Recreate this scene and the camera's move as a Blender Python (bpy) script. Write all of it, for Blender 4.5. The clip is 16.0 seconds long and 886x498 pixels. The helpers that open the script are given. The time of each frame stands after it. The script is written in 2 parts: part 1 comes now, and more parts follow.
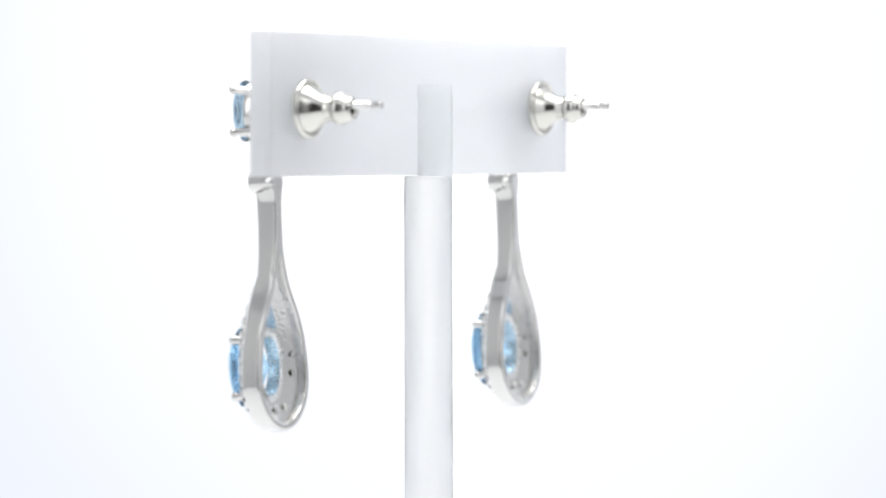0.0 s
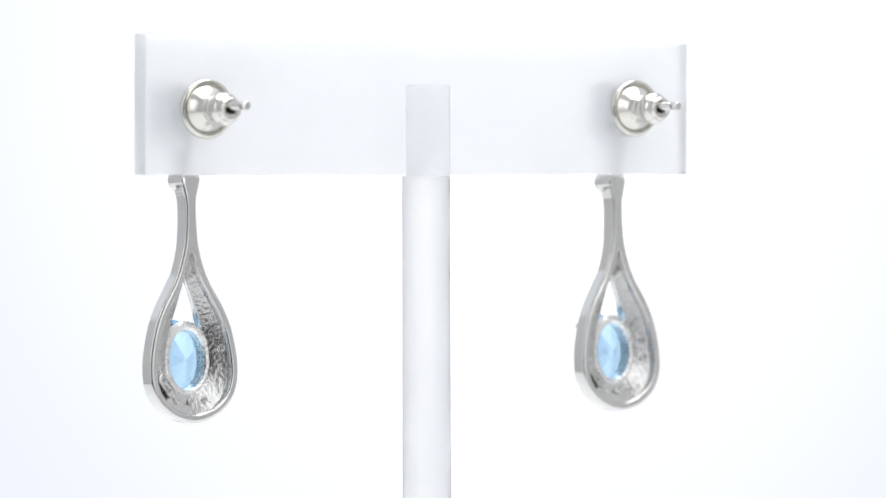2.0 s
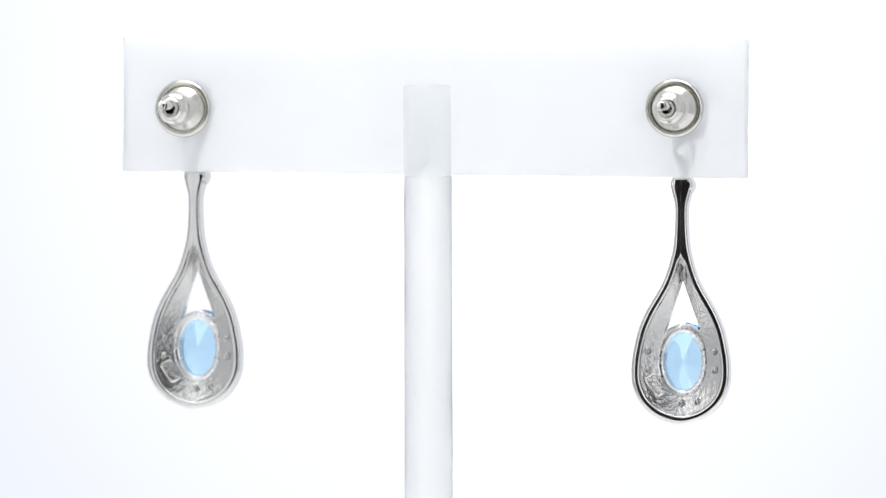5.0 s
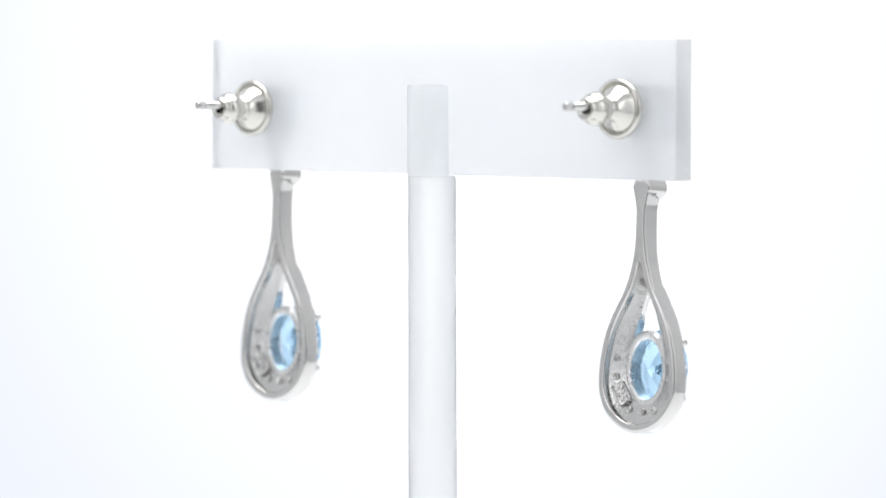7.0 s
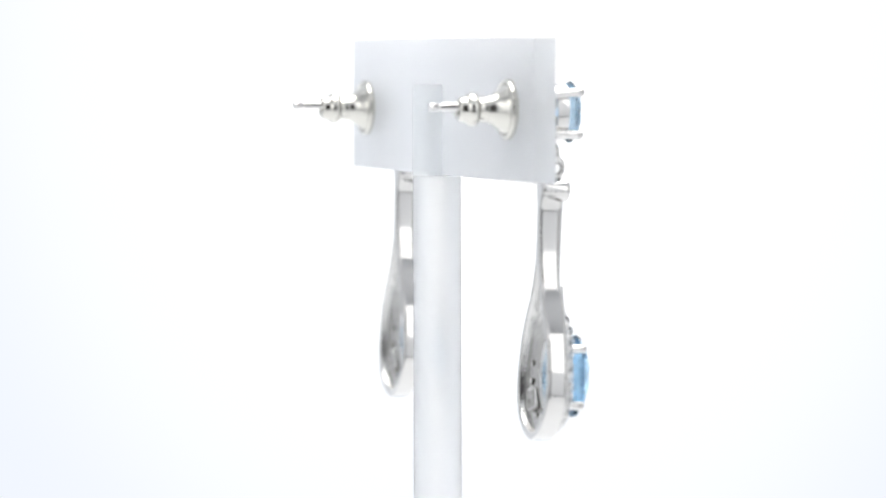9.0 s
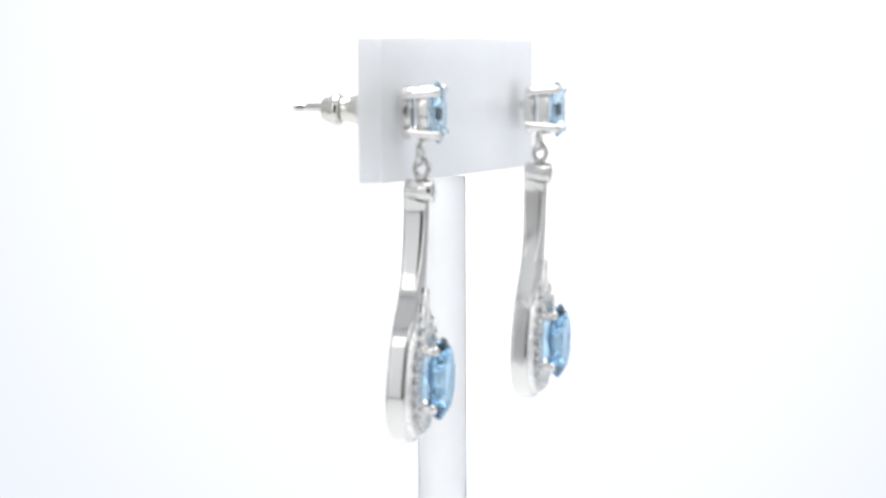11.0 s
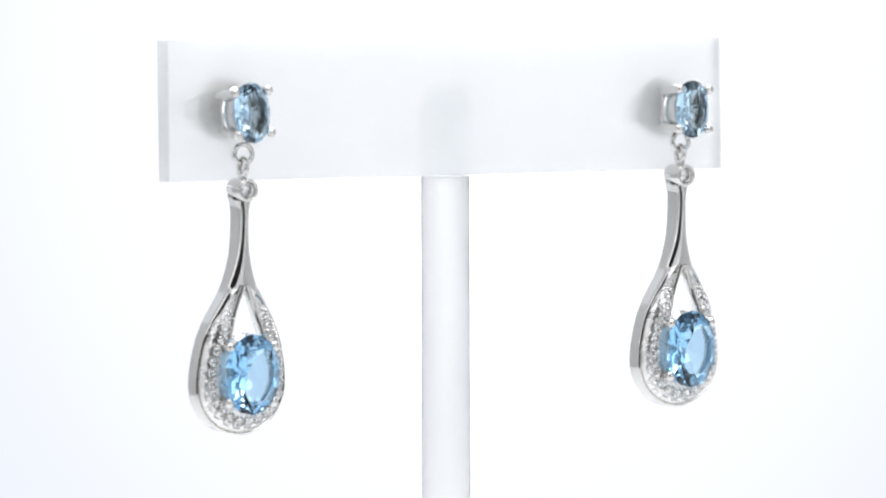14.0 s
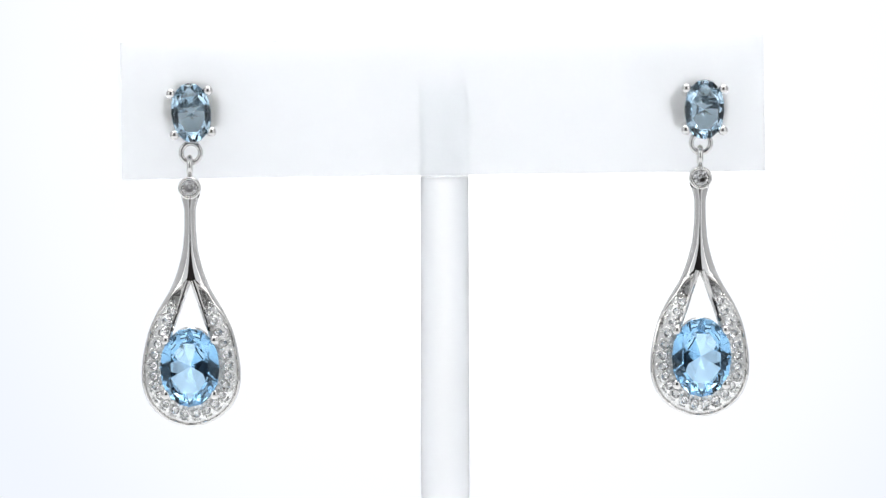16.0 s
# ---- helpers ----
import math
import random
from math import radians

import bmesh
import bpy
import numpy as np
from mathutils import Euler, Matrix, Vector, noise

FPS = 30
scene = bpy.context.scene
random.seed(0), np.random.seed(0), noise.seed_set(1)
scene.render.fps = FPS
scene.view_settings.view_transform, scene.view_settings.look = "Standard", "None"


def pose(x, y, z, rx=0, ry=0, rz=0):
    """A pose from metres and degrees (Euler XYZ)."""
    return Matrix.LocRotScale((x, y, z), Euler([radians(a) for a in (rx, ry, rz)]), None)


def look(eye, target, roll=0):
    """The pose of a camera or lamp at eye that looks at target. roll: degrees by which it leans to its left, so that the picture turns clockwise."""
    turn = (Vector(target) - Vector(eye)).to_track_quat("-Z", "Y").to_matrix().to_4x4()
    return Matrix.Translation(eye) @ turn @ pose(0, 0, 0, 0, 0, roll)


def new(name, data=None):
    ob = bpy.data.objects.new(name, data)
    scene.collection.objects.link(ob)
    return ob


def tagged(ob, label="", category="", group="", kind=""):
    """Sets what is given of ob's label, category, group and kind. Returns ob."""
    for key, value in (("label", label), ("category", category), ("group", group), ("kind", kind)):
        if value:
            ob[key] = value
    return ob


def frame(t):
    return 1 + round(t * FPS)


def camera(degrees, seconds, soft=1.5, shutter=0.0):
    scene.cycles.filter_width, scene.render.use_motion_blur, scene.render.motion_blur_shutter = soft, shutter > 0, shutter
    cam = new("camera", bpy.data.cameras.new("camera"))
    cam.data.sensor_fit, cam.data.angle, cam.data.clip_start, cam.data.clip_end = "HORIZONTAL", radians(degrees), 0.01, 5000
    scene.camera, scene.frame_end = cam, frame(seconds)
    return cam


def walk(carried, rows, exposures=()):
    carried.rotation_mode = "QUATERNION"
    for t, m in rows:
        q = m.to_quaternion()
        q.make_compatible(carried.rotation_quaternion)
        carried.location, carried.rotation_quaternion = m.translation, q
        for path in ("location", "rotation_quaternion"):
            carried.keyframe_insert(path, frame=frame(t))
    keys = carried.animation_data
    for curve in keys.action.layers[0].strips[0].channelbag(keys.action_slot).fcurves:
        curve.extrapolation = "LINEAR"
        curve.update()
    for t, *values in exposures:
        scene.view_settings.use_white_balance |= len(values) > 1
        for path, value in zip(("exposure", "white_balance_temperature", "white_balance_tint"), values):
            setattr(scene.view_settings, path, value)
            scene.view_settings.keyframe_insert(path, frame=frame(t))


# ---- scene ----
MM = 0.001
TOP = 0.16                     # height of the display bar's top over the table
SPIN, ANGLE = -15.1517, 242.842  # turntable: degrees a second, and its angle at the start

# camera: fixed on a tripod before the open side of the light tent
cam = camera(11.826, 16.0, soft=1.25, shutter=0.5)
EYE = pose(0, -0.43468, TOP - 0.00697, 90 - 1.9743, 0, -0.0968) @ pose(0, 0, 0, 0, 0, -0.1622)
# close-up lens: only the display itself is quite sharp
cam.data.dof.use_dof, cam.data.dof.focus_distance, cam.data.dof.aperture_fstop = True, 0.431, 25.0
walk(cam, [(0.0, EYE), (16.0, EYE)])

# ---- light ----
world = bpy.data.worlds.new("studio_dark")
world.use_nodes = True
world.node_tree.nodes["Background"].inputs["Color"].default_value = (0.032, 0.029, 0.029, 1)
world.node_tree.nodes["Background"].inputs["Strength"].default_value = 2.2
scene.world = world
scene.view_settings.exposure = 0.0


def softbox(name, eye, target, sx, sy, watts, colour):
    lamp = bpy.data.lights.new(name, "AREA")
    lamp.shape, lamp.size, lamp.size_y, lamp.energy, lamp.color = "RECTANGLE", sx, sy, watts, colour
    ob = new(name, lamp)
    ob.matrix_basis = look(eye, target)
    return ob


# the lit roof panel of the tent
softbox("roof_light", (0.0, 0.03, 0.65), (0, 0.03, 0.0), 0.50, 0.42, 3.9, (1.0, 0.99, 0.975))
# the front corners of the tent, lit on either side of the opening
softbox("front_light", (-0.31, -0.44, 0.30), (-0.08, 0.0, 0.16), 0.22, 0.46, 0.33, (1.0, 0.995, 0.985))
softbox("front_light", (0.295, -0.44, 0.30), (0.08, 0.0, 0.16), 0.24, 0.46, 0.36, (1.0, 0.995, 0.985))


# ---- materials ----
def material(name, colour, rough, metal=0.0, **more):
    m = bpy.data.materials.new(name)
    m.use_nodes = True
    b = m.node_tree.nodes["Principled BSDF"]
    b.inputs["Base Color"].default_value = (*colour, 1)
    b.inputs["Roughness"].default_value = rough
    b.inputs["Metallic"].default_value = metal
    for key, value in more.items():
        b.inputs[key.replace("_", " ")].default_value = value
    return m


def grain(m, scale, rough_lo, rough_hi, bump=0.0, dist=0.00002, dark=None, stretch=(1, 1, 1)):
    """Roughness, fine relief and slight colour change from noise at two scales."""
    t = m.node_tree
    b = t.nodes["Principled BSDF"]
    co = t.nodes.new("ShaderNodeTexCoord")
    mp = t.nodes.new("ShaderNodeMapping")
    mp.inputs["Scale"].default_value = stretch
    t.links.new(co.outputs["Object"], mp.inputs["Vector"])
    fine = t.nodes.new("ShaderNodeTexNoise")
    fine.inputs["Scale"].default_value, fine.inputs["Detail"].default_value = scale, 4
    broad = t.nodes.new("ShaderNodeTexNoise")
    broad.inputs["Scale"].default_value = scale / 9
    for n in (fine, broad):
        t.links.new(mp.outputs["Vector"], n.inputs["Vector"])
    mix = t.nodes.new("ShaderNodeMath")
    mix.operation = "MULTIPLY_ADD"
    mix.inputs[1].default_value = 0.5
    half = t.nodes.new("ShaderNodeMath")
    half.operation = "MULTIPLY"
    half.inputs[1].default_value = 0.5
    t.links.new(broad.outputs["Fac"], half.inputs[0])
    t.links.new(fine.outputs["Fac"], mix.inputs[0])
    t.links.new(half.outputs[0], mix.inputs[2])
    r = t.nodes.new("ShaderNodeMapRange")
    r.inputs["From Min"].default_value, r.inputs["From Max"].default_value = 0.3, 0.7
    r.inputs["To Min"].default_value, r.inputs["To Max"].default_value = rough_lo, rough_hi
    t.links.new(mix.outputs[0], r.inputs["Value"])
    t.links.new(r.outputs["Result"], b.inputs["Roughness"])
    if dark:
        ramp = t.nodes.new("ShaderNodeMix")
        ramp.data_type = "RGBA"
        ramp.inputs["A"].default_value = b.inputs["Base Color"].default_value
        ramp.inputs["B"].default_value = (*dark, 1)
        t.links.new(mix.outputs[0], ramp.inputs["Factor"])
        t.links.new(ramp.outputs["Result"], b.inputs["Base Color"])
    if bump:
        bp = t.nodes.new("ShaderNodeBump")
        bp.inputs["Strength"].default_value, bp.inputs["Distance"].default_value = bump, dist
        t.links.new(fine.outputs["Fac"], bp.inputs["Height"])
        t.links.new(bp.outputs["Normal"], b.inputs["Normal"])
    return m


SILVER = grain(material("polished_silver", (0.72, 0.708, 0.692), 0.05, 1.0), 900, 0.03, 0.08, dark=(0.65, 0.638, 0.622))
CAST = grain(material("cast_silver", (0.72, 0.712, 0.698), 0.2, 1.0), 2600, 0.10, 0.24, 0.46, 0.00016, dark=(0.58, 0.572, 0.56))
CLUTCH = grain(material("clutch_silver", (0.70, 0.684, 0.636), 0.2, 1.0), 700, 0.14, 0.24, dark=(0.64, 0.625, 0.58))
# bright-cut face and beads; its pale colour also lightens the large stone's cavity
PAVE = grain(material("lightened_bright_cut_silver", (0.90, 0.895, 0.885), 0.2, 1.0), 3000, 0.20, 0.36, 0.4, 0.00012, dark=(0.78, 0.775, 0.765))


def jewel(name, colour, ior):
    """Clear coloured stone: every crossing and every inner bounce takes its share of the colour."""
    m = bpy.data.materials.new(name)
    m.use_nodes = True
    t = m.node_tree
    t.nodes.remove(t.nodes["Principled BSDF"])
    glass = t.nodes.new("ShaderNodeBsdfGlass")
    glass.inputs["Color"].default_value, glass.inputs["Roughness"].default_value, glass.inputs["IOR"].default_value = (*colour, 1), 0.0, ior
    t.links.new(glass.outputs[0], t.nodes["Material Output"].inputs["Surface"])
    return m


TOPAZ = jewel("blue_topaz", (0.745, 0.888, 0.989), 1.62)
PALE = jewel("pale_blue_topaz", (0.85, 0.935, 0.993), 1.62)
ICE = jewel("clear_stone", (0.985, 0.985, 0.985), 2.1)


def frosted(name, colour, clear, rough, ior=1.30, through_light=0.0):
    """Sandblasted acrylic: blurred sight through, mixed with light scattered in the sheet."""
    m = bpy.data.materials.new(name)
    m.use_nodes = True
    t = m.node_tree
    t.nodes.remove(t.nodes["Principled BSDF"])
    out = t.nodes["Material Output"]
    glass = t.nodes.new("ShaderNodeBsdfGlass")
    glass.inputs["Color"].default_value, glass.inputs["Roughness"].default_value, glass.inputs["IOR"].default_value = (*colour, 1), rough, ior
    body = t.nodes.new("ShaderNodeBsdfPrincipled")
    body.inputs["Base Color"].default_value = (*colour, 1)
    body.inputs["Roughness"].default_value = 0.55
    body.inputs["Specular IOR Level"].default_value = 0.25
    body.inputs["Subsurface Weight"].default_value = 1.0
    body.inputs["Subsurface Radius"].default_value = (1.0, 1.0, 1.0)
    body.inputs["Subsurface Scale"].default_value = 0.006
    b = t.nodes.new("ShaderNodeMixShader")
    fleck = t.nodes.new("ShaderNodeTexNoise")
    co = t.nodes.new("ShaderNodeTexCoord")
    fleck.inputs["Scale"].default_value, fleck.inputs["Detail"].default_value = 260, 6
    t.links.new(co.outputs["Object"], fleck.inputs["Vector"])
    rng = t.nodes.new("ShaderNodeMapRange")
    rng.inputs["From Min"].default_value, rng.inputs["From Max"].default_value = 0.3, 0.7
    rng.inputs["To Min"].default_value, rng.inputs["To Max"].default_value = clear - 0.05, clear + 0.05
    t.links.new(fleck.outputs["Fac"], rng.inputs["Value"])
    t.links.new(rng.outputs["Result"], b.inputs["Fac"])
    veil = t.nodes.new("ShaderNodeBsdfTranslucent")
    veil.inputs["Color"].default_value = (*colour, 1)
    both = t.nodes.new("ShaderNodeMixShader")
    both.inputs["Fac"].default_value = through_light
    t.links.new(body.outputs[0], both.inputs[1])
    t.links.new(veil.outputs[0], both.inputs[2])
    t.links.new(both.outputs[0], b.inputs[1])
    t.links.new(glass.outputs[0], b.inputs[2])
    t.links.new(b.outputs[0], out.inputs["Surface"])
    return m


ACRYLIC = frosted("frosted_acrylic", (0.952, 0.960, 0.971), 0.53, 0.38, 1.30, 0.45)
ROD = frosted("frosted_rod", (0.995, 0.998, 1.0), 0.74, 0.5)
TONGUE = frosted("clear_frosted_tongue", (0.972, 0.982, 0.986), 0.92, 0.35, 1.06)
TENT = grain(material("white_tent_cloth", (0.86, 0.87, 0.88), 0.9), 300, 0.85, 0.95, 0.1, 0.0002, dark=(0.82, 0.83, 0.85))
# darker copy of the tent cloth: dim light at the sides put into colour
SIDE = grain(material("dimmed_tent_cloth", (0.53, 0.535, 0.54), 0.9), 300, 0.85, 0.95, 0.1, 0.0002, dark=(0.49, 0.495, 0.50))
TABLE = grain(material("white_table", (0.86, 0.87, 0.88), 0.5), 200, 0.45, 0.6, dark=(0.83, 0.84, 0.85))
DARK = grain(material("dark_studio_wall", (0.15, 0.138, 0.135), 0.9), 30, 0.85, 0.95, dark=(0.12, 0.112, 0.11))


def glow_sheet():
    """Backdrop sheet that glows by itself: light falloff painted into its emission, hottest behind the display, cooler
    and dimmer to the edges.
    """
    m = bpy.data.materials.new("glowing_backdrop")
    m.use_nodes = True
    t = m.node_tree
    t.nodes.remove(t.nodes["Principled BSDF"])
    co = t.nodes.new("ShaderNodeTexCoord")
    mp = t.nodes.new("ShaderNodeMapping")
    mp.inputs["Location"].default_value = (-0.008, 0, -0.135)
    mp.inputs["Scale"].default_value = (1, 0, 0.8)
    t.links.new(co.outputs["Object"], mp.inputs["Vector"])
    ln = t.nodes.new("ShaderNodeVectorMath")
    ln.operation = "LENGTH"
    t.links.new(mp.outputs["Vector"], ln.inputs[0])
    # painted hot spot: brightness and tint by distance, with no lamp behind
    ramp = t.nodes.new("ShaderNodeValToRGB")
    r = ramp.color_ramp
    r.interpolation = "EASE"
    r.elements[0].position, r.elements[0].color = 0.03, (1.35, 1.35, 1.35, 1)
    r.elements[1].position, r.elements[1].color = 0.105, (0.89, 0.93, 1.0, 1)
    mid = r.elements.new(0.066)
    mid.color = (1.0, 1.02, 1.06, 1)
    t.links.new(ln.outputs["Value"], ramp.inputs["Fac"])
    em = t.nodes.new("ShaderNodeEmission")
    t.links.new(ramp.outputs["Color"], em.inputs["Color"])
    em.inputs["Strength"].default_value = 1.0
    t.links.new(em.outputs[0], t.nodes["Material Output"].inputs["Surface"])
    return m


GLOW_SHEET = glow_sheet()


# ---- mesh tools (millimetres) ----
def part(name, bm, mat, parent=None, label="", smooth=True, sharp=35):
    """Link a bmesh, drawn in millimetres, as one mesh object under parent."""
    bmesh.ops.scale(bm, vec=(MM, MM, MM), verts=bm.verts)
    bmesh.ops.recalc_face_normals(bm, faces=bm.faces)
    for f in bm.faces:
        f.smooth = smooth
    if smooth:
        for e in bm.edges:
            if len(e.link_faces) == 2 and e.calc_face_angle(0) > radians(sharp):
                e.smooth = False
    me = bpy.data.meshes.new(name)
    bm.to_mesh(me)
    bm.free()
    me.materials.append(mat)
    ob = new(name, me)
    ob.parent = parent
    return tagged(ob, label)


def again(ob, name, parent, m):
    """The same mesh once more, as an object of its own."""
    o = new(name, ob.data)
    o.parent, o.matrix_basis = parent, m
    return o


def box(bm, x0, x1, y0, y1, z0, z1, bevel=0.0, seg=2):
    vs = [bm.verts.new((x, y, z)) for x in (x0, x1) for y in (y0, y1) for z in (z0, z1)]
    fs = [bm.faces.new([vs[i] for i in q]) for q in ((0, 1, 3, 2), (4, 6, 7, 5), (0, 4, 5, 1), (2, 3, 7, 6), (0, 2, 6, 4), (1, 5, 7, 3))]
    if bevel:
        edges = list({e for f in fs for e in f.edges})
        bmesh.ops.bevel(bm, geom=edges, offset=bevel, segments=seg, affect="EDGES", profile=0.5)


def rings(bm, loops, closed=True, cap=True, loop_round=False):
    """Skin a run of equal vertex loops."""
    vv = [[bm.verts.new(p) for p in lp] for lp in loops]
    n = len(vv[0])
    runs = list(zip(vv, vv[1:])) + ([(vv[-1], vv[0])] if loop_round else [])
    for a, b in runs:
        for i in range(n if closed else n - 1):
            j = (i + 1) % n
            bm.faces.new((a[i], a[j], b[j], b[i]))
    if cap and not loop_round:
        bm.faces.new(vv[0])
        bm.faces.new(vv[-1])


def lathe(bm, profile, n=40, axis="y", at=(0, 0, 0), cap=True):
    """profile: (distance along the axis, radius)."""
    loops = []
    for d, r in profile:
        lp = []
        for k in range(n):
            a = 2 * math.pi * k / n
            c, s = r * math.cos(a), r * math.sin(a)
            p = (c, d, s) if axis == "y" else (c, s, d)
            lp.append(tuple(p[i] + at[i] for i in range(3)))
        loops.append(lp)
    rings(bm, loops, cap=cap)


def tube(bm, path, radii, n=12, closed=False, cap=True):
    """A round tube along a run of points."""
    pts = [Vector(p) for p in path]
    loops, up = [], None
    for i, p in enumerate(pts):
        a = pts[i - 1] if (i or closed) else p
        b = pts[(i + 1) % len(pts)] if (i + 1 < len(pts) or closed) else p
        t = (b - a).normalized()
        if up is None:
            up = t.orthogonal().normalized()
        up = (up - t * up.dot(t)).normalized()
        side = t.cross(up)
        r = radii[i] if isinstance(radii, (list, tuple)) else radii
        loops.append([tuple(p + (up * math.cos(2 * math.pi * k / n) + side * math.sin(2 * math.pi * k / n)) * r) for k in range(n)])
    if closed:
        rings(bm, loops, cap=False, loop_round=True)
    else:
        rings(bm, loops, cap=cap)


def ball(bm, centre, r, squash=1.0, n=14):
    prof = []
    for i in range(1, 8):
        a = math.pi * i / 8
        prof.append((-r * squash * math.cos(a), r * math.sin(a)))
    lathe(bm, prof, n, "y", centre)


def oval(cx, cz, y, rx, rz, n=48):
    return [(cx + rx * math.cos(2 * math.pi * k / n), y, cz + rz * math.sin(2 * math.pi * k / n)) for k in range(n)]


def cut_stone(bm, w, h, crown, pav, n=8, table=0.64, girdle=0.16, full=2.0, half=0.42):
    """A brilliant cut, seen along y: table, star and kite facets, girdle, lower halves and mains. The girdle stands at y = 0, the table before it."""
    def ring(k, f, y, shift=0.0):
        out = []
        for i in range(k):
            a = 2 * math.pi * (i + shift) / k
            c, d = math.cos(a), math.sin(a)
            g = (abs(c) ** full + abs(d) ** full) ** (-1 / full)
            out.append(bm.verts.new((w / 2 * f * c * g, y, h / 2 * f * d * g)))
        return out
    t = ring(n, table, -crown - girdle / 2, 0.5)
    m = ring(n, (1 + table) / 2 + 0.02, -crown * 0.5 - girdle / 2, 0.0)
    g = ring(2 * n, 1.0, -girdle / 2)
    d = ring(2 * n, 1.0, girdle / 2)
    lo = ring(n, half, girdle / 2 + pav * (1 - half * math.cos(math.pi / n)), 0.5)
    c = bm.verts.new((0, girdle / 2 + pav, 0))
    bm.faces.new(t)
    for i in range(n):
        j = (i + 1) % n
        e = (i - 1) % n
        bm.faces.new((t[e], t[i], m[i]))                      # star
        bm.faces.new((t[i], m[j], g[(2 * i + 1) % (2 * n)], m[i]))  # kite
        bm.faces.new((m[i], g[(2 * i + 1) % (2 * n)], g[2 * i]))
        bm.faces.new((m[i], g[2 * i], g[(2 * i - 1) % (2 * n)]))
        bm.faces.new((lo[i], d[2 * i], d[2 * i + 1]))         # lower halves
        bm.faces.new((lo[i], d[2 * i + 1], d[(2 * i + 2) % (2 * n)]))
        bm.faces.new((lo[e], d[2 * i], lo[i]))                # main, in two
        bm.faces.new((lo[e], lo[i], c))
    for i in range(2 * n):
        j = (i + 1) % (2 * n)
        bm.faces.new((g[i], g[j], d[j], d[i]))


def thing(name, label, category, group=""):
    ob = new(name)
    ob.empty_display_size = 0.005
    return tagged(ob, label, category, group)


# ---- the light tent ----
def tent():
    def slab(name, x0, x1, y0, y1, z0, z1, mat):
        bm = bmesh.new()
        box(bm, x0, x1, y0, y1, z0, z1)
        return tagged(part(name, bm, mat, smooth=False), kind="structure")
    tagged(slab("floor", -450, 450, -420, 300, -20, 0, TABLE), "white table top in the light tent", "table top")
    tagged(slab("wall_side", -470, -450, -450, 300, -20, 660, SIDE), "cloth side of the light tent, darkened to stand for dim light", "tent wall")
    tagged(slab("wall_side", 450, 470, -450, 300, -20, 660, SIDE), "cloth side of the light tent, darkened to stand for dim light", "tent wall")
    tagged(slab("ceiling", -470, 470, -450, 320, 660, 680, TENT), "white cloth roof of the light tent", "tent roof")
    tagged(slab("backdrop", -470, 470, 300, 320, -20, 660, GLOW_SHEET), "plain white backdrop sheet behind the display, made to glow", "backdrop")
    # front cloth with the opening that the camera looks through
    bm = bmesh.new()
    box(bm, -450, -185, -470, -450, 0, 660)
    box(bm, 155, 450, -470, -450, 0, 660)
    box(bm, -185, 155, -470, -450, 460, 660)
    tagged(part("wall_front", bm, TENT, smooth=False), "white cloth front of the light tent with an opening", "tent wall", kind="structure")
    tagged(slab("floor_studio", -900, 900, -1220, 320, -60, -40, DARK), "dark floor of the studio before the tent", "floor")
    tagged(slab("wall_studio", -900, 900, -1220, -1200, -40, 760, DARK), "dark wall of the studio behind the camera", "wall")


tent()


# ---- the display stand ----
def display_stand():
    ob = thing("earring_stand", "frosted white acrylic T-shaped earring stand with a round post", "jewellery stand")
    # bar, leaning by a little over half a degree
    bm = bmesh.new()
    box(bm, -32.48, 32.48, -1.19, 1.19, -6.92, 6.92, 0.15, 2)
    bar = part("bar", bm, ACRYLIC, ob, "flat frosted acrylic bar", sharp=60)
    bar.matrix_basis = pose(0.75 * MM, -1.50 * MM, -7.47 * MM, 0, -0.62, -0.2)
    # post: full round below the bar, a half round behind it
    r, px, py = 2.44, 0.90, -0.40
    bm = bmesh.new()
    full = [(r * math.cos(2 * math.pi * k / 48), r * math.sin(2 * math.pi * k / 48)) for k in range(48)]
    zlow, zmid, ztop = -160.0, -14.52, -5.25
    rings(bm, [[(px + a * s, py + b * s, z) for a, b in full] for z, s in ((zlow, 0.96), (zlow + 0.2, 1), (zmid - 0.12, 1), (zmid, 0.95))])
    post = part("post", bm, ROD, ob, "round frosted acrylic post")
    bm = bmesh.new()
    half = [(r * math.cos(math.pi * k / 24), 0.04 + r * math.sin(math.pi * k / 24)) for k in range(25)]
    rings(bm, [[(px + a * s, py + b, z) for a, b in half] for z, s in ((zmid + 0.004, 1), (ztop - 0.35, 1), (ztop - 0.12, 0.975), (ztop, 0.90))])
    part("post_tongue", bm, TONGUE, ob, "half-round tongue of the post glued behind the bar")
    return ob


# ---- earrings ----
OUTLINE = [(0.5, 0.92), (-0.1, 0.99), (-0.6, 0.96), (-1.0, 0.86), (-1.4, 0.75), (-1.9, 0.63), (-2.7, 0.575), (-4.4, 0.61), (-6.0, 0.75), (-6.9, 0.91), (-8.0, 1.19), (-9.1, 1.55), (-10.2, 2.04), (-11.3, 2.68), (-12.6, 3.42), (-14.1, 4.07),
           (-15.2, 4.38), (-16.2, 4.60), (-17.2, 4.77), (-18.2, 4.84), (-19.2, 4.80), (-20.1, 4.58), (-20.9, 4.22), (-21.6, 3.72), (-22.2, 3.05), (-22.7, 2.25), (-23.05, 1.35), (-23.25, 0.5), (-23.28, 0.0)]


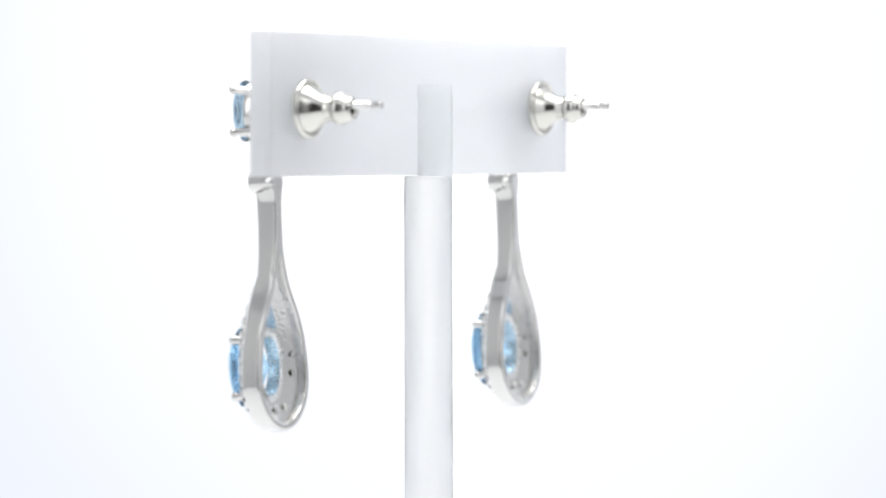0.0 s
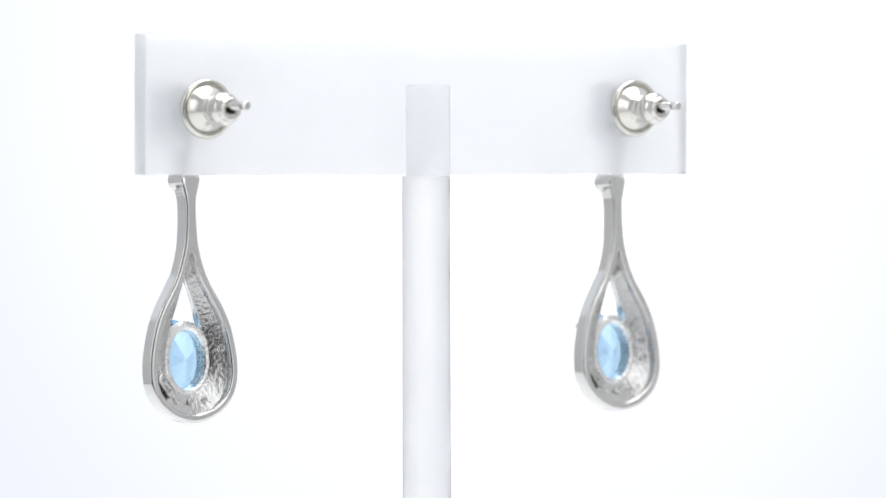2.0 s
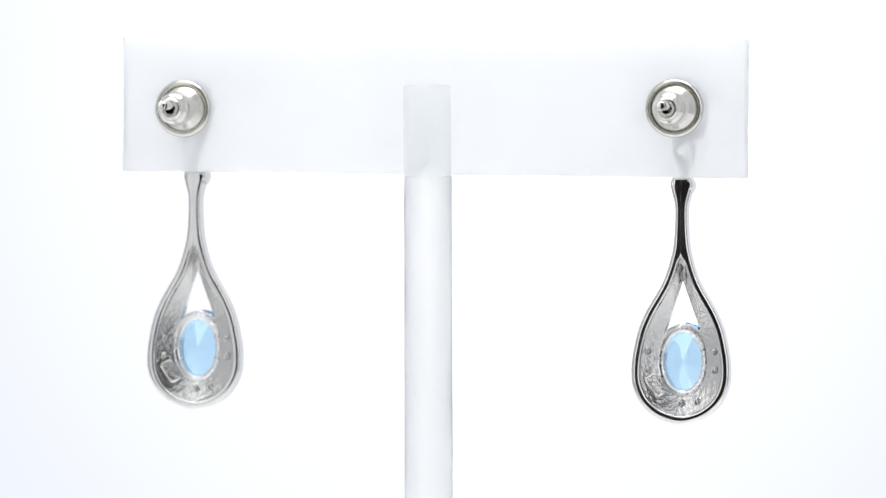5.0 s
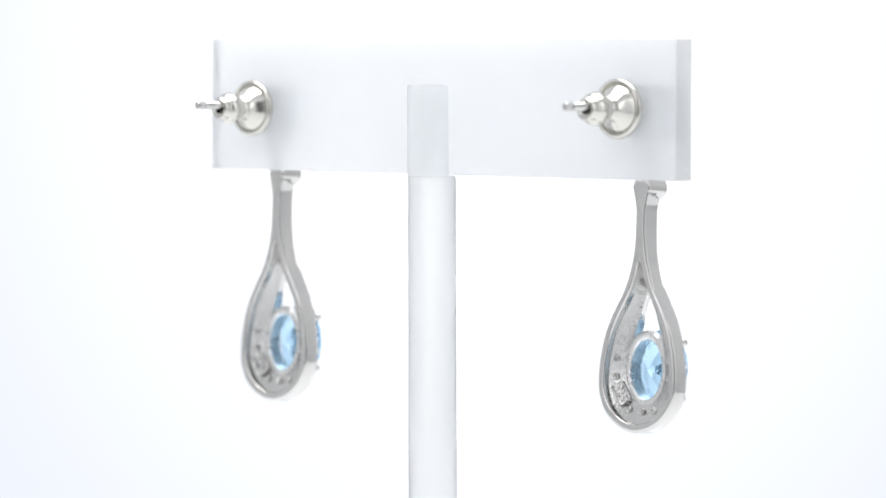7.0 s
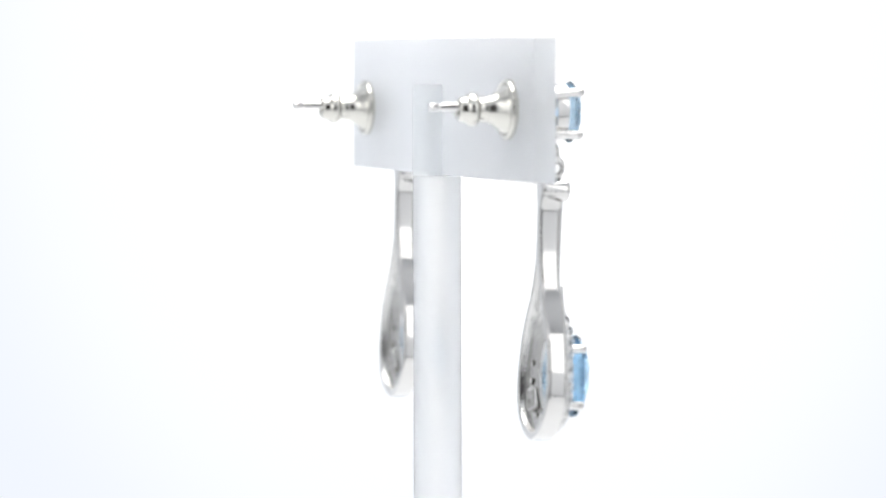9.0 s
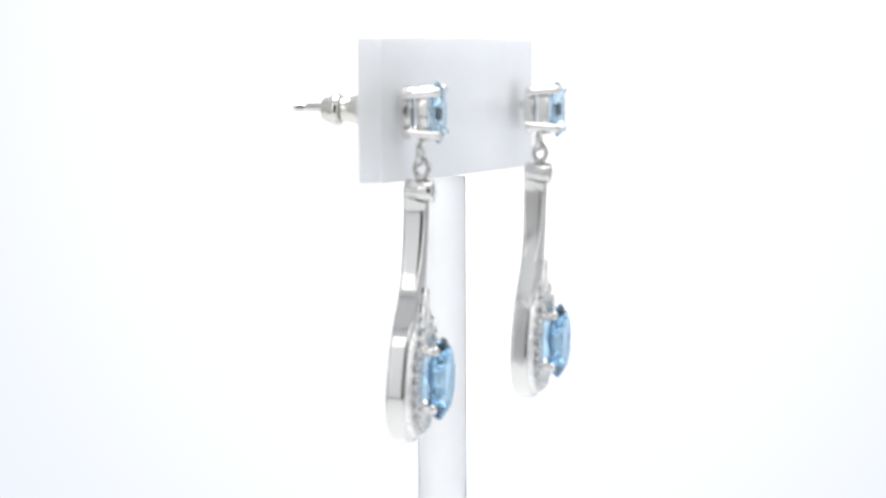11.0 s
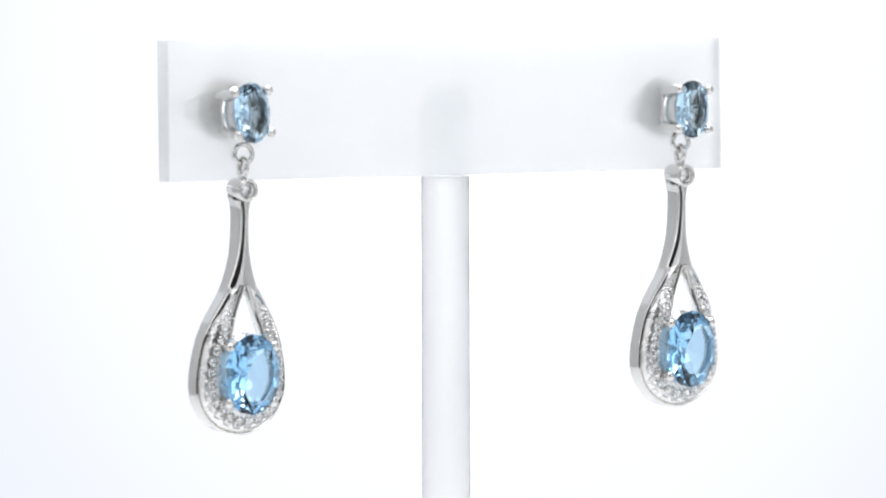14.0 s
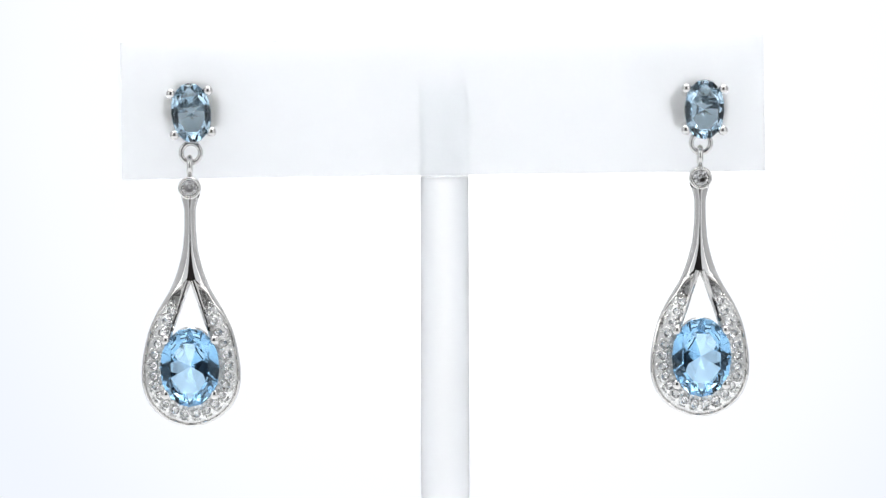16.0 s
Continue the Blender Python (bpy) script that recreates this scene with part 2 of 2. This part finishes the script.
def smooth_run(points, per=4):
    """Catmull-Rom through points."""
    pts = [Vector((*p, 0)) for p in points]
    out = []
    for i in range(len(pts) - 1):
        a, b, c, d = pts[max(i - 1, 0)], pts[i], pts[i + 1], pts[min(i + 2, len(pts) - 1)]
        for k in range(per):
            t = k / per
            out.append(0.5 * ((2 * b) + (c - a) * t + (2 * a - 5 * b + 4 * c - d) * t * t + (3 * b - a - 3 * c + d) * t ** 3))
    out.append(pts[-1])
    return [(p.x, p.y) for p in out]


EDGE = [(z * 1.018 - 0.5 * min(1.0, max(0.0, (-z - 15.5) / 7.5)), x * 1.035) for z, x in smooth_run(OUTLINE)]                        # (z, half width) of the drop's outer edge
STONE_Z = -17.9


def inward(run, i):
    """Unit normal of the right-hand edge, towards the inside: (dx, dz)."""
    (z0, x0), (z1, x1) = run[max(i - 1, 0)], run[min(i + 1, len(run) - 1)]
    dx, dz = x1 - x0, z1 - z0
    n = math.hypot(dx, dz)
    return (dz / n, -dx / n) if i + 1 < len(run) else (0.0, 1.0)


def ramp(v, lo, hi):
    """0 to 1 as v goes from lo to hi, eased."""
    t = min(1.0, max(0.0, (v - lo) / (hi - lo)))
    return t * t * (3 - 2 * t)


def rim_front(z):
    """How far forward the front edge of the band stands: deep at the neck, shallow round the foot."""
    return -0.95 + 0.40 * ramp(-z, 10.5, 15.0)


def drop_frame(bm):
    """The polished band that rims the drop and closes to the neck above."""
    rail = [(0.80, 0.26), (0.52, 0.03), (0.26, 0.12), (0.09, 0.27), (0, 0.48)]
    ridge = [(0.85, 0.05), (0.6, 0.125), (0.34, 0.25), (0.13, 0.43), (0, 0.68)]
    thin = [(0.66, 0.22), (0.44, 0.05), (0.27, 0.0), (0.10, 0.07), (0, 0.26)]
    for s in (1, -1):
        loops = []
        for i, (z, x) in enumerate(EDGE):
            nx, nz = inward(EDGE, i)
            front = rim_front(z) + 1.2 * min(1.0, max(0.0, (z + 1.05) / 0.2))
            back = 1.53 - 0.18 * min(1.0, max(0.0, (-z - 3.0) / 6))
            k = min(1.0, max(0.0, (-z - 8.6) / 2.0))
            th = 0.86 + (1.0 - k) * 2.0
            ix, iz = max(0.0, x + nx * th), z + nz * 0.86 * min(1.0, max(0.0, (-z - 8.6) / 3.0))
            w = math.hypot(x - ix, z - iz)
            fr = 1 - (1 - min(1.0, 0.84 / w)) * ramp(-z, 6.7, 7.6)
            sink = ramp(-z, 7.1, 8.0)
            deep = back + (0.0 - back) * sink
            bw, bi = min(0.37, 0.46 * w) / w, 0.25 / w * max(0.03, sink)
            e, tiny = fr - bi, 0.025 / w

            def at(f, y):
                return (s * (x + (ix - x) * f), y, z + (iz - z) * f)
            m, low = min(1.0, ix / 0.5), ramp(-z, 11.0, 14.0)
            o = 0.30 * m * (1 - low)
            crest = [tuple((p[q] * m + r[q] * (1 - m)) * (1 - low) + v[q] * low for q in (0, 1)) for p, r, v in zip(rail, ridge, thin)]
            loop = [at(0, back - 0.33), at(0, back - 0.28), at(0.134 * bw, back - 0.14), at(0.5 * bw, back - 0.038), at(bw, back), at(bw + tiny, back),
                    at(max(e - tiny, bw + 2 * tiny), back), at(max(e, bw + 3 * tiny), back), at(fr - 0.3 * bi, back - 0.045 * sink), at(fr, back - 0.14 * sink - 0.001),
                    at(fr, min(deep, back - 0.15 * sink - 0.002)), at(1, deep - 0.02), at(1, -0.1), at(1, front + 0.04 + o)]
            loops.append(loop + [at(f, front + y) for f, y in crest] + [at(0, front + crest[-1][1] + 0.05), at(0, 0.2)])
        rings(bm, loops)


def bed_edges(s):
    """Outer and inner edge of the plate that carries the small stones, on one side."""
    run = []
    start = next(i for i, (z, x) in enumerate(EDGE) if z < -6.3)
    count = len(EDGE) - start
    for k, i in enumerate(range(start, len(EDGE))):
        z, x = EDGE[i]
        nx, nz = inward(EDGE, i)
        ox, oz = max(x + nx * 0.40, 0.0), z + nz * 0.40
        if z > -9.3:
            ix, iz = 0.0, z - 0.45 * (-6.3 - z) / 3.0
        elif z > -14.6:
            f = (-9.3 - z) / (14.6 - 9.3)
            ix, iz = 0.02 + 1.82 * f, -9.75 - 5.0 * f
        else:
            f = (k - next(q for q in range(count) if EDGE[start + q][0] <= -14.6)) / max(1, count - 1 - next(q for q in range(count) if EDGE[start + q][0] <= -14.6))
            a0 = math.acos(1.84 / 2.15)
            a = a0 + (-math.pi / 2 - a0) * f
            ix, iz = 2.15 * math.cos(a), STONE_Z + 3.02 * math.sin(a)
            if f < 0.12:
                iz = iz + (-14.75 - iz) * (1 - f / 0.12) * 0.9
        run.append(((s * ox, oz), (s * ix, iz)))
    return run


def dome(z, f):
    """How far forward the plate's face stands: sunk between the rims above, swelling up to the large stone below."""
    b = ramp(-z, 10.8, 14.2)
    flat = -0.45 - 0.37 * ramp(-z, 9.0, 10.6)
    return (1 - b) * flat + b * (rim_front(z) + 0.02 - 0.50 * ramp(f, 0.0, 0.13) - 0.66 * math.sin(min(1.0, max(0.0, f - 0.05) * 1.4) * 1.57))


def bed_face(z, f):
    """The plate's face with the hollow cut for the small stones."""
    return dome(z, f) + SEAT * ramp(-z, 11.0, 12.0) * ramp(f, 0.0, 0.10)


SEAT = 0.20                    # depth of the cut seats under the small stones


def pave_bed(bm):
    for s in (1, -1):
        loops = []
        for (ox, oz), (ix, iz) in bed_edges(s):
            def at(f, y):
                return (ox + (ix - ox) * f, y, oz + (iz - oz) * f)
            loops.append([at(0, rim_front(oz) + 0.4)] + [at(f, bed_face(oz, f)) for f in (0.02, 0.06, 0.10, 0.14, 0.22, 0.36, 0.52, 0.72, 0.93)] + [at(1, bed_face(oz, 1) + 0.12),
                         at(1, -0.28), at(0.94, -0.20), at(0.6, 0.14), at(0.25, 0.49), at(0.05, 0.69), at(0, 0.77)])
        rings(bm, loops)


def pave_places():
    """Places of the small stones along both sides and round the foot, with their size."""
    out = []
    for s in (1, -1):
        mids = []
        for (ox, oz), (ix, iz) in bed_edges(s):
            w = math.hypot(ox - ix, oz - iz)
            sx, sz = 2.95, 3.95
            # the strip left free by the large stone
            f = 0.5
            for q in range(60):
                f = q / 60
                x, z = ox + (ix - ox) * f, oz + (iz - oz) * f
                if (x / sx) ** 2 + ((z - STONE_Z) / sz) ** 2 < 1:
                    break
            f = f if w * f > 0.5 else 1.0
            mids.append((ox + (ix - ox) * f * 0.5, oz + (iz - oz) * f * 0.5, min(w * f, 2.2), f, w))
        gone, last = 0.0, None
        for x, z, w, f, across in mids:
            if z > -11.6:
                last = (x, z)
                continue
            gone += math.hypot(x - last[0], z - last[1])
            last = (x, z)
            size = min(0.84, max(0.58, w * 0.58))
            if gone > size * 1.14 and (abs(x) > 0.45 or s > 0):
                out.append((x, z, size, f, across))
                gone = 0.0
    return out


def prong(bm, foot, tip, r, lean=0.25, claw=True):
    """A round claw from its foot to the stone's edge, bent over at the tip into a bead."""
    f, t = Vector(foot), Vector(tip)
    mid = f.lerp(t, 0.7)
    tube(bm, [f, f.lerp(t, 0.35), mid, t], [r * 1.08, r, r, r * 0.98], 12)
    ball(bm, tuple(t + Vector((0, -0.05, 0))), r * 1.12, 0.85)


def earring(name_label, place, aside, stud_forth, forth, hang, stud_yaw, stud_roll, drop_yaw, drop_tilt, clutch_y, clutch_z):
    """A drop earring: a claw-set stud with its ear post, a ring, and the pear-shaped drop. Millimetres from the stud stone's axis on the bar."""
    ob = thing("drop_earring", name_label, "earring", "pair of earrings")
    ob.matrix_basis = place

    # stud: basket of two oval rings with four claws
    turn = pose(aside * MM, -stud_forth * MM, 0, 0, stud_roll, stud_yaw)
    bm = bmesh.new()
    loops = [oval(0, 0, -3.28, 1.30, 2.05), oval(0, 0, -3.28, 1.62, 2.40), oval(0, 0, -3.42, 1.78, 2.58), oval(0, 0, -4.0, 1.78, 2.58), oval(0, 0, -4.16, 1.66, 2.44), oval(0, 0, -4.16, 1.2, 1.95), oval(0, 0, -4.0, 1.1, 1.85), oval(0, 0, -3.42, 1.1, 1.85)]
    rings(bm, loops, cap=False, loop_round=True)
    loops = [oval(0, 0, -4.85, 1.5, 2.35), oval(0, 0, -4.8, 1.74, 2.62), oval(0, 0, -5.3, 1.84, 2.74), oval(0, 0, -5.95, 1.86, 2.78), oval(0, 0, -5.95, 1.55, 2.42)]
    rings(bm, loops, cap=False, loop_round=True)
    box(bm, -1.5, 1.5, -3.75, -3.38, 0.05, 0.75, 0.12)
    tube(bm, [(-aside, -4.6 + stud_forth - forth, -2.2), (-aside, -4.6 + stud_forth - forth, min(-2.6, 4.36 - hang))], 0.24, 12)
    stud = part("stud_setting", bm, SILVER, ob, "polished silver claw basket")
    stud.matrix_basis = turn
    for sx in (1, -1):
        for sz in (1, -1):
            bm = bmesh.new()
            prong(bm, (sx * 1.62, -3.55, sz * 1.78), (sx * 1.86, -6.88, sz * 2.06), 0.45)
            part("claw", bm, SILVER, stud)
    bm = bmesh.new()
    cut_stone(bm, 3.98, 5.98, 0.60, 1.36, 8, 0.70, 0.22, 2.12)
    st = part("oval_stone", bm, PALE, stud, "oval faceted sky-blue stone", smooth=False)
    st.matrix_basis = pose(0, -6.62 * MM, 0)

    # ear post, through the bar
    bm = bmesh.new()
    lathe(bm, [(-3.4, 0.43), (6.6, 0.43), (6.75, 0.34), (6.95, 0.34), (7.1, 0.43), (7.88, 0.43), (7.97, 0.36), (8.0, 0.2)], 20, at=(0, 0, 0.52))
    part("ear_post", bm, SILVER, ob, "thin silver ear post")

    # flared clutch pushed on the post behind the bar
    bm = bmesh.new()
    lathe(bm, [(0.05, 2.2), (0.05, 2.74), (0.16, 2.90), (0.40, 2.97), (0.62, 2.92), (0.76, 2.78), (0.79, 2.64), (0.70, 2.52), (0.60, 2.48), (0.60, 2.43), (0.70, 2.36), (0.95, 2.18), (1.25, 1.94), (1.55, 1.71), (1.9, 1.49), (2.25, 1.35), (2.55, 1.27), (2.62, 1.2)], 64)
    clutch = part("clutch", bm, CLUTCH, ob, "flared silver friction clutch behind the bar")
    clutch.matrix_basis = pose(0, clutch_y * MM, clutch_z * MM)
    bm = bmesh.new()
    lathe(bm, [(3.30, 1.10), (3.40, 1.36), (3.60, 1.55), (3.90, 1.64), (4.20, 1.58), (4.45, 1.42), (4.58, 1.30), (4.66, 1.26), (4.95, 1.22), (5.22, 1.14), (5.36, 1.00), (5.38, 0.84), (5.2, 0.55), (4.8, 0.50)], 48, cap=False)
    part("collar", bm, CLUTCH, clutch, "rounded silver collar")

    bm = bmesh.new()
    lathe(bm, [(2.50, 1.275), (2.56, 1.29), (2.64, 1.27), (2.8, 1.235), (3.0, 1.215), (3.38, 1.20)], 48)
    part("sleeve", bm, CLUTCH, clutch, "cream-tinted silver neck of the clutch")

    # ring under the stud
    bm = bmesh.new()
    tube(bm, [(0.97 * math.cos(a), -4.6 - forth, 3.46 - hang + 0.97 * math.sin(a)) for a in (2 * math.pi * k / 36 for k in range(36))], 0.27, 12, closed=True)
    part("jump_ring", bm, SILVER, ob, "small silver ring")

    # drop, hung from the ring
    drop_at = Matrix.Translation((-0.10 * MM, (-4.62 - forth) * MM, -hang * MM)) @ pose(0, 0, 0, drop_tilt, 0, drop_yaw)
    bm = bmesh.new()
    drop_frame(bm)
    drop = part("drop_frame", bm, SILVER, ob, "polished pear-shaped silver frame", sharp=40)
    drop.matrix_basis = drop_at
    # the hollow's walls stay as cast
    drop.data.materials.append(CAST)
    around = 21
    block = (len(EDGE) - 1) * around + 2
    for face in drop.data.polygons:
        q = face.index % block
        if q < block - 2 and q % around in (9, 10):
            face.material_index = 1

    bm = bmesh.new()
    lathe(bm, [(1.515, 0.02), (1.515, 0.88), (1.48, 0.99), (1.38, 1.08), (1.2, 1.13), (-1.02, 1.16), (-1.14, 1.145), (-1.24, 1.095), (-1.295, 1.02), (-1.305, 0.95), (-1.28, 0.88), (-1.22, 0.83), (-1.13, 0.80), (-1.0, 0.785), (-0.5, 0.72), (-0.1, 0.6), (-0.05, 0.05)], 44)
    part("bezel", bm, SILVER, drop, "round silver bezel")
    bm = bmesh.new()
    cut_stone(bm, 1.55, 1.55, 0.22, 0.62, 8, 0.56, 0.06)
    b = part("bezel_stone", bm, ICE, drop, "small round clear stone", smooth=False)
    b.matrix_basis = pose(0, -1.02 * MM, 0)
    bm = bmesh.new()
    rise = 2.15
    tube(bm, [(0, 0.66 * math.cos(a), rise + 0.86 * math.sin(a)) for a in (2 * math.pi * k / 36 for k in range(36))], 0.30, 12, closed=True)
    part("bail", bm, SILVER, drop, "silver loop on the drop")

    bm = bmesh.new()
    pave_bed(bm)
    bed = part("pave_bed", bm, CAST, drop, "cast silver plate, hollow behind")
    bed.data.materials.append(PAVE)
    # cut face, and hole walls too: paler there to brighten the stone's cavity
    for face in bed.data.polygons:
        if face.normal.y < 0.15:
            face.material_index = 1

    # inner rims along the opening
    for s in (1, -1):
        bm = bmesh.new()
        tube(bm, [(s * (0.12 + 0.14 + 1.72 * f), -0.98 - 0.50 * f ** 3, -9.3 - 5.1 * f) for f in (k / 10 for k in range(11))], [0.24 + 0.02 * math.sin(k) for k in range(11)], 10)
        part("inner_rim", bm, SILVER, drop)

    # gallery under the large stone
    bm = bmesh.new()
    n = 56
    loops = [oval(0, STONE_Z, y, 6.0 / 2 - d, 8.0 / 2 - d, n) for y, d in ((-0.25, 1.02), (-0.16, 0.92), (-0.10, 0.66), (-0.12, 0.40), (-0.30, 0.18), (-0.7, 0.10), (-1.0, 0.35), (-1.4, 0.95), (-1.55, 1.15), (-0.9, 1.08))]
    rings(bm, loops, cap=False, loop_round=True)
    # pale silver here stands in for more light under the stone
    part("gallery", bm, PAVE, drop, "oval silver seat of the stone")
    bm = bmesh.new()
    cut_stone(bm, 5.98, 7.95, 0.78, 2.44, 8, 0.67, 0.26, 2.08, 0.46)
    st = part("centre_stone", bm, TOPAZ, drop, "large oval faceted sky-blue stone", smooth=False)
    st.matrix_basis = pose(0, -2.86 * MM, STONE_Z * MM)
    for sx in (1, -1):
        for sz in (1, -1):
            bm = bmesh.new()
            prong(bm, (sx * 2.28, -0.6, STONE_Z + sz * 2.58), (sx * 2.42, -2.72, STONE_Z + sz * 2.72), 0.46)
            part("claw", bm, SILVER, drop)

    # small clear stones with grains between them
    bm = bmesh.new()
    cut_stone(bm, 1.0, 1.0, 0.17, 0.30, 6, 0.56, 0.04)
    first = None
    grains = bmesh.new()
    for x, z, size, f, across in pave_places():
        dx, dz = -x, STONE_Z - z
        n = math.hypot(dx, dz)
        dx, dz = dx / n, dz / n
        mid = 0.48 * f
        rim = (0.11 - mid) * across / size
        slope = (dome(z, mid) - dome(z, mid + 0.05)) / (0.05 * across) * 0.85
        y = dome(z, mid) - 0.04
        size *= 1.04
        face = Vector((0, -1, 0)).rotation_difference(Vector((-slope * dx, -1, -slope * dz))).to_matrix().to_4x4()
        m = Matrix.Translation((x * MM, y * MM, z * MM)) @ face @ pose(0, 0, 0, random.uniform(-7, 7), random.uniform(0, 60), random.uniform(-7, 7)) @ Matrix.Diagonal((size, size, size, 1))
        if first is None:
            first = part("pave_stone", bm, ICE, drop, smooth=False)
            first.matrix_basis = m
        else:
            again(first, "pave_stone", drop, m)
        for u, v in ((0.62, 0.26), (0.62, -0.26), (rim, 0.30), (rim, -0.30), (rim, 0.0), (-0.50, 0.50), (0.30, 0.52), (-0.12, 0.52)):
            gx, gz = x + (dx * u - dz * v) * size, z + (dz * u + dx * v) * size
            ball(grains, (gx, bed_face(z, mid + u * size / across) - 0.10 - (0.08 if abs(v) > 0.4 else 0.0), gz), random.uniform(0.12, 0.17), 1.2, 8)
    tagged(part("grain_work", grains, PAVE, drop, "tiny silver beads that hold the stones"), kind="stuff")

    # drilled seats behind the small stones
    for s, z0 in ((1, 1.0), (1, -0.8), (-1, 1.0), (-1, -0.8), (1, -4.0), (-1, -4.0), (0, -4.1)):
        x = (3.4 if z0 > -2 else 1.6) * s
        z0 = STONE_Z + z0
        y0 = 0.40 if abs(x) > 3 else 0.36
        bm = bmesh.new()
        tube(bm, [(x + 0.26 * math.cos(a), y0, z0 + 0.26 * math.sin(a)) for a in (2 * math.pi * k / 16 for k in range(16))], 0.10, 8, closed=True)
        ball(bm, (x, y0 - 0.02, z0), 0.17, 0.6, 8)
        part("drilled_seat", bm, CAST, drop)

    # hallmark tablet behind
    bm = bmesh.new()
    box(bm, -1.22, 1.22, -0.1, 0.10, -0.66, 0.66, 0.05, 1)
    rim = [(sx * (1.15 - (0.2 if c else 0)), 0.12, sz * (0.60 - (0 if c else 0.2))) for sx, sz, cs in ((1, 1, (0, 1)), (-1, 1, (1, 0)), (-1, -1, (0, 1)), (1, -1, (1, 0))) for c in cs]
    tube(bm, rim, 0.13, 8, closed=True)
    tablet = part("hallmark", bm, CAST, drop, "stamped hallmark tablet reading 925")
    lean = Vector((0, 1, 0)).rotation_difference(Vector((-0.32, 1, 0.30))).to_matrix().to_4x4()
    tablet.matrix_basis = Matrix.Translation((2.66 * MM, 0.36 * MM, (STONE_Z - 2.46) * MM)) @ lean @ pose(0, 0, 0, 0, -57, 0)
    curve = bpy.data.curves.new("lettering", "FONT")
    curve.body, curve.size, curve.extrude, curve.align_x, curve.align_y = "925", 0.00112, 0.00010, "CENTER", "CENTER"
    text = new("lettering", curve)
    text.data.materials.append(CAST)
    text.parent = tablet
    text.matrix_basis = pose(0, 0.14 * MM, 0, 90, 0, 180)
    return ob


stand = display_stand()
LEFT = earring("silver drop earring with two sky-blue stones, hanging slightly lower", pose(-24.62 * MM, 0, -8.02 * MM), -0.22, -0.36, 0.0, 7.49, 3, -5, 0, 2.9, -0.28, 0.30)
RIGHT = earring("silver drop earring with two sky-blue stones on a short ring", pose(26.64 * MM, 0, -7.83 * MM), 0.0, 0.22, 0.32, 6.82, 2, 1, 0, 2.4, -0.42, 0.21)


# ---- what turns ----
def motions():
    """All that stands on the turntable goes round its axis at one even speed."""
    for ob in (stand, LEFT, RIGHT):
        home = ob.matrix_basis.copy()
        rows = []
        for k in range(65):
            t = k * 0.25
            rows.append((t, pose(0, 0, TOP, 0, 0, ANGLE + SPIN * t) @ home))
        walk(ob, rows)


motions()
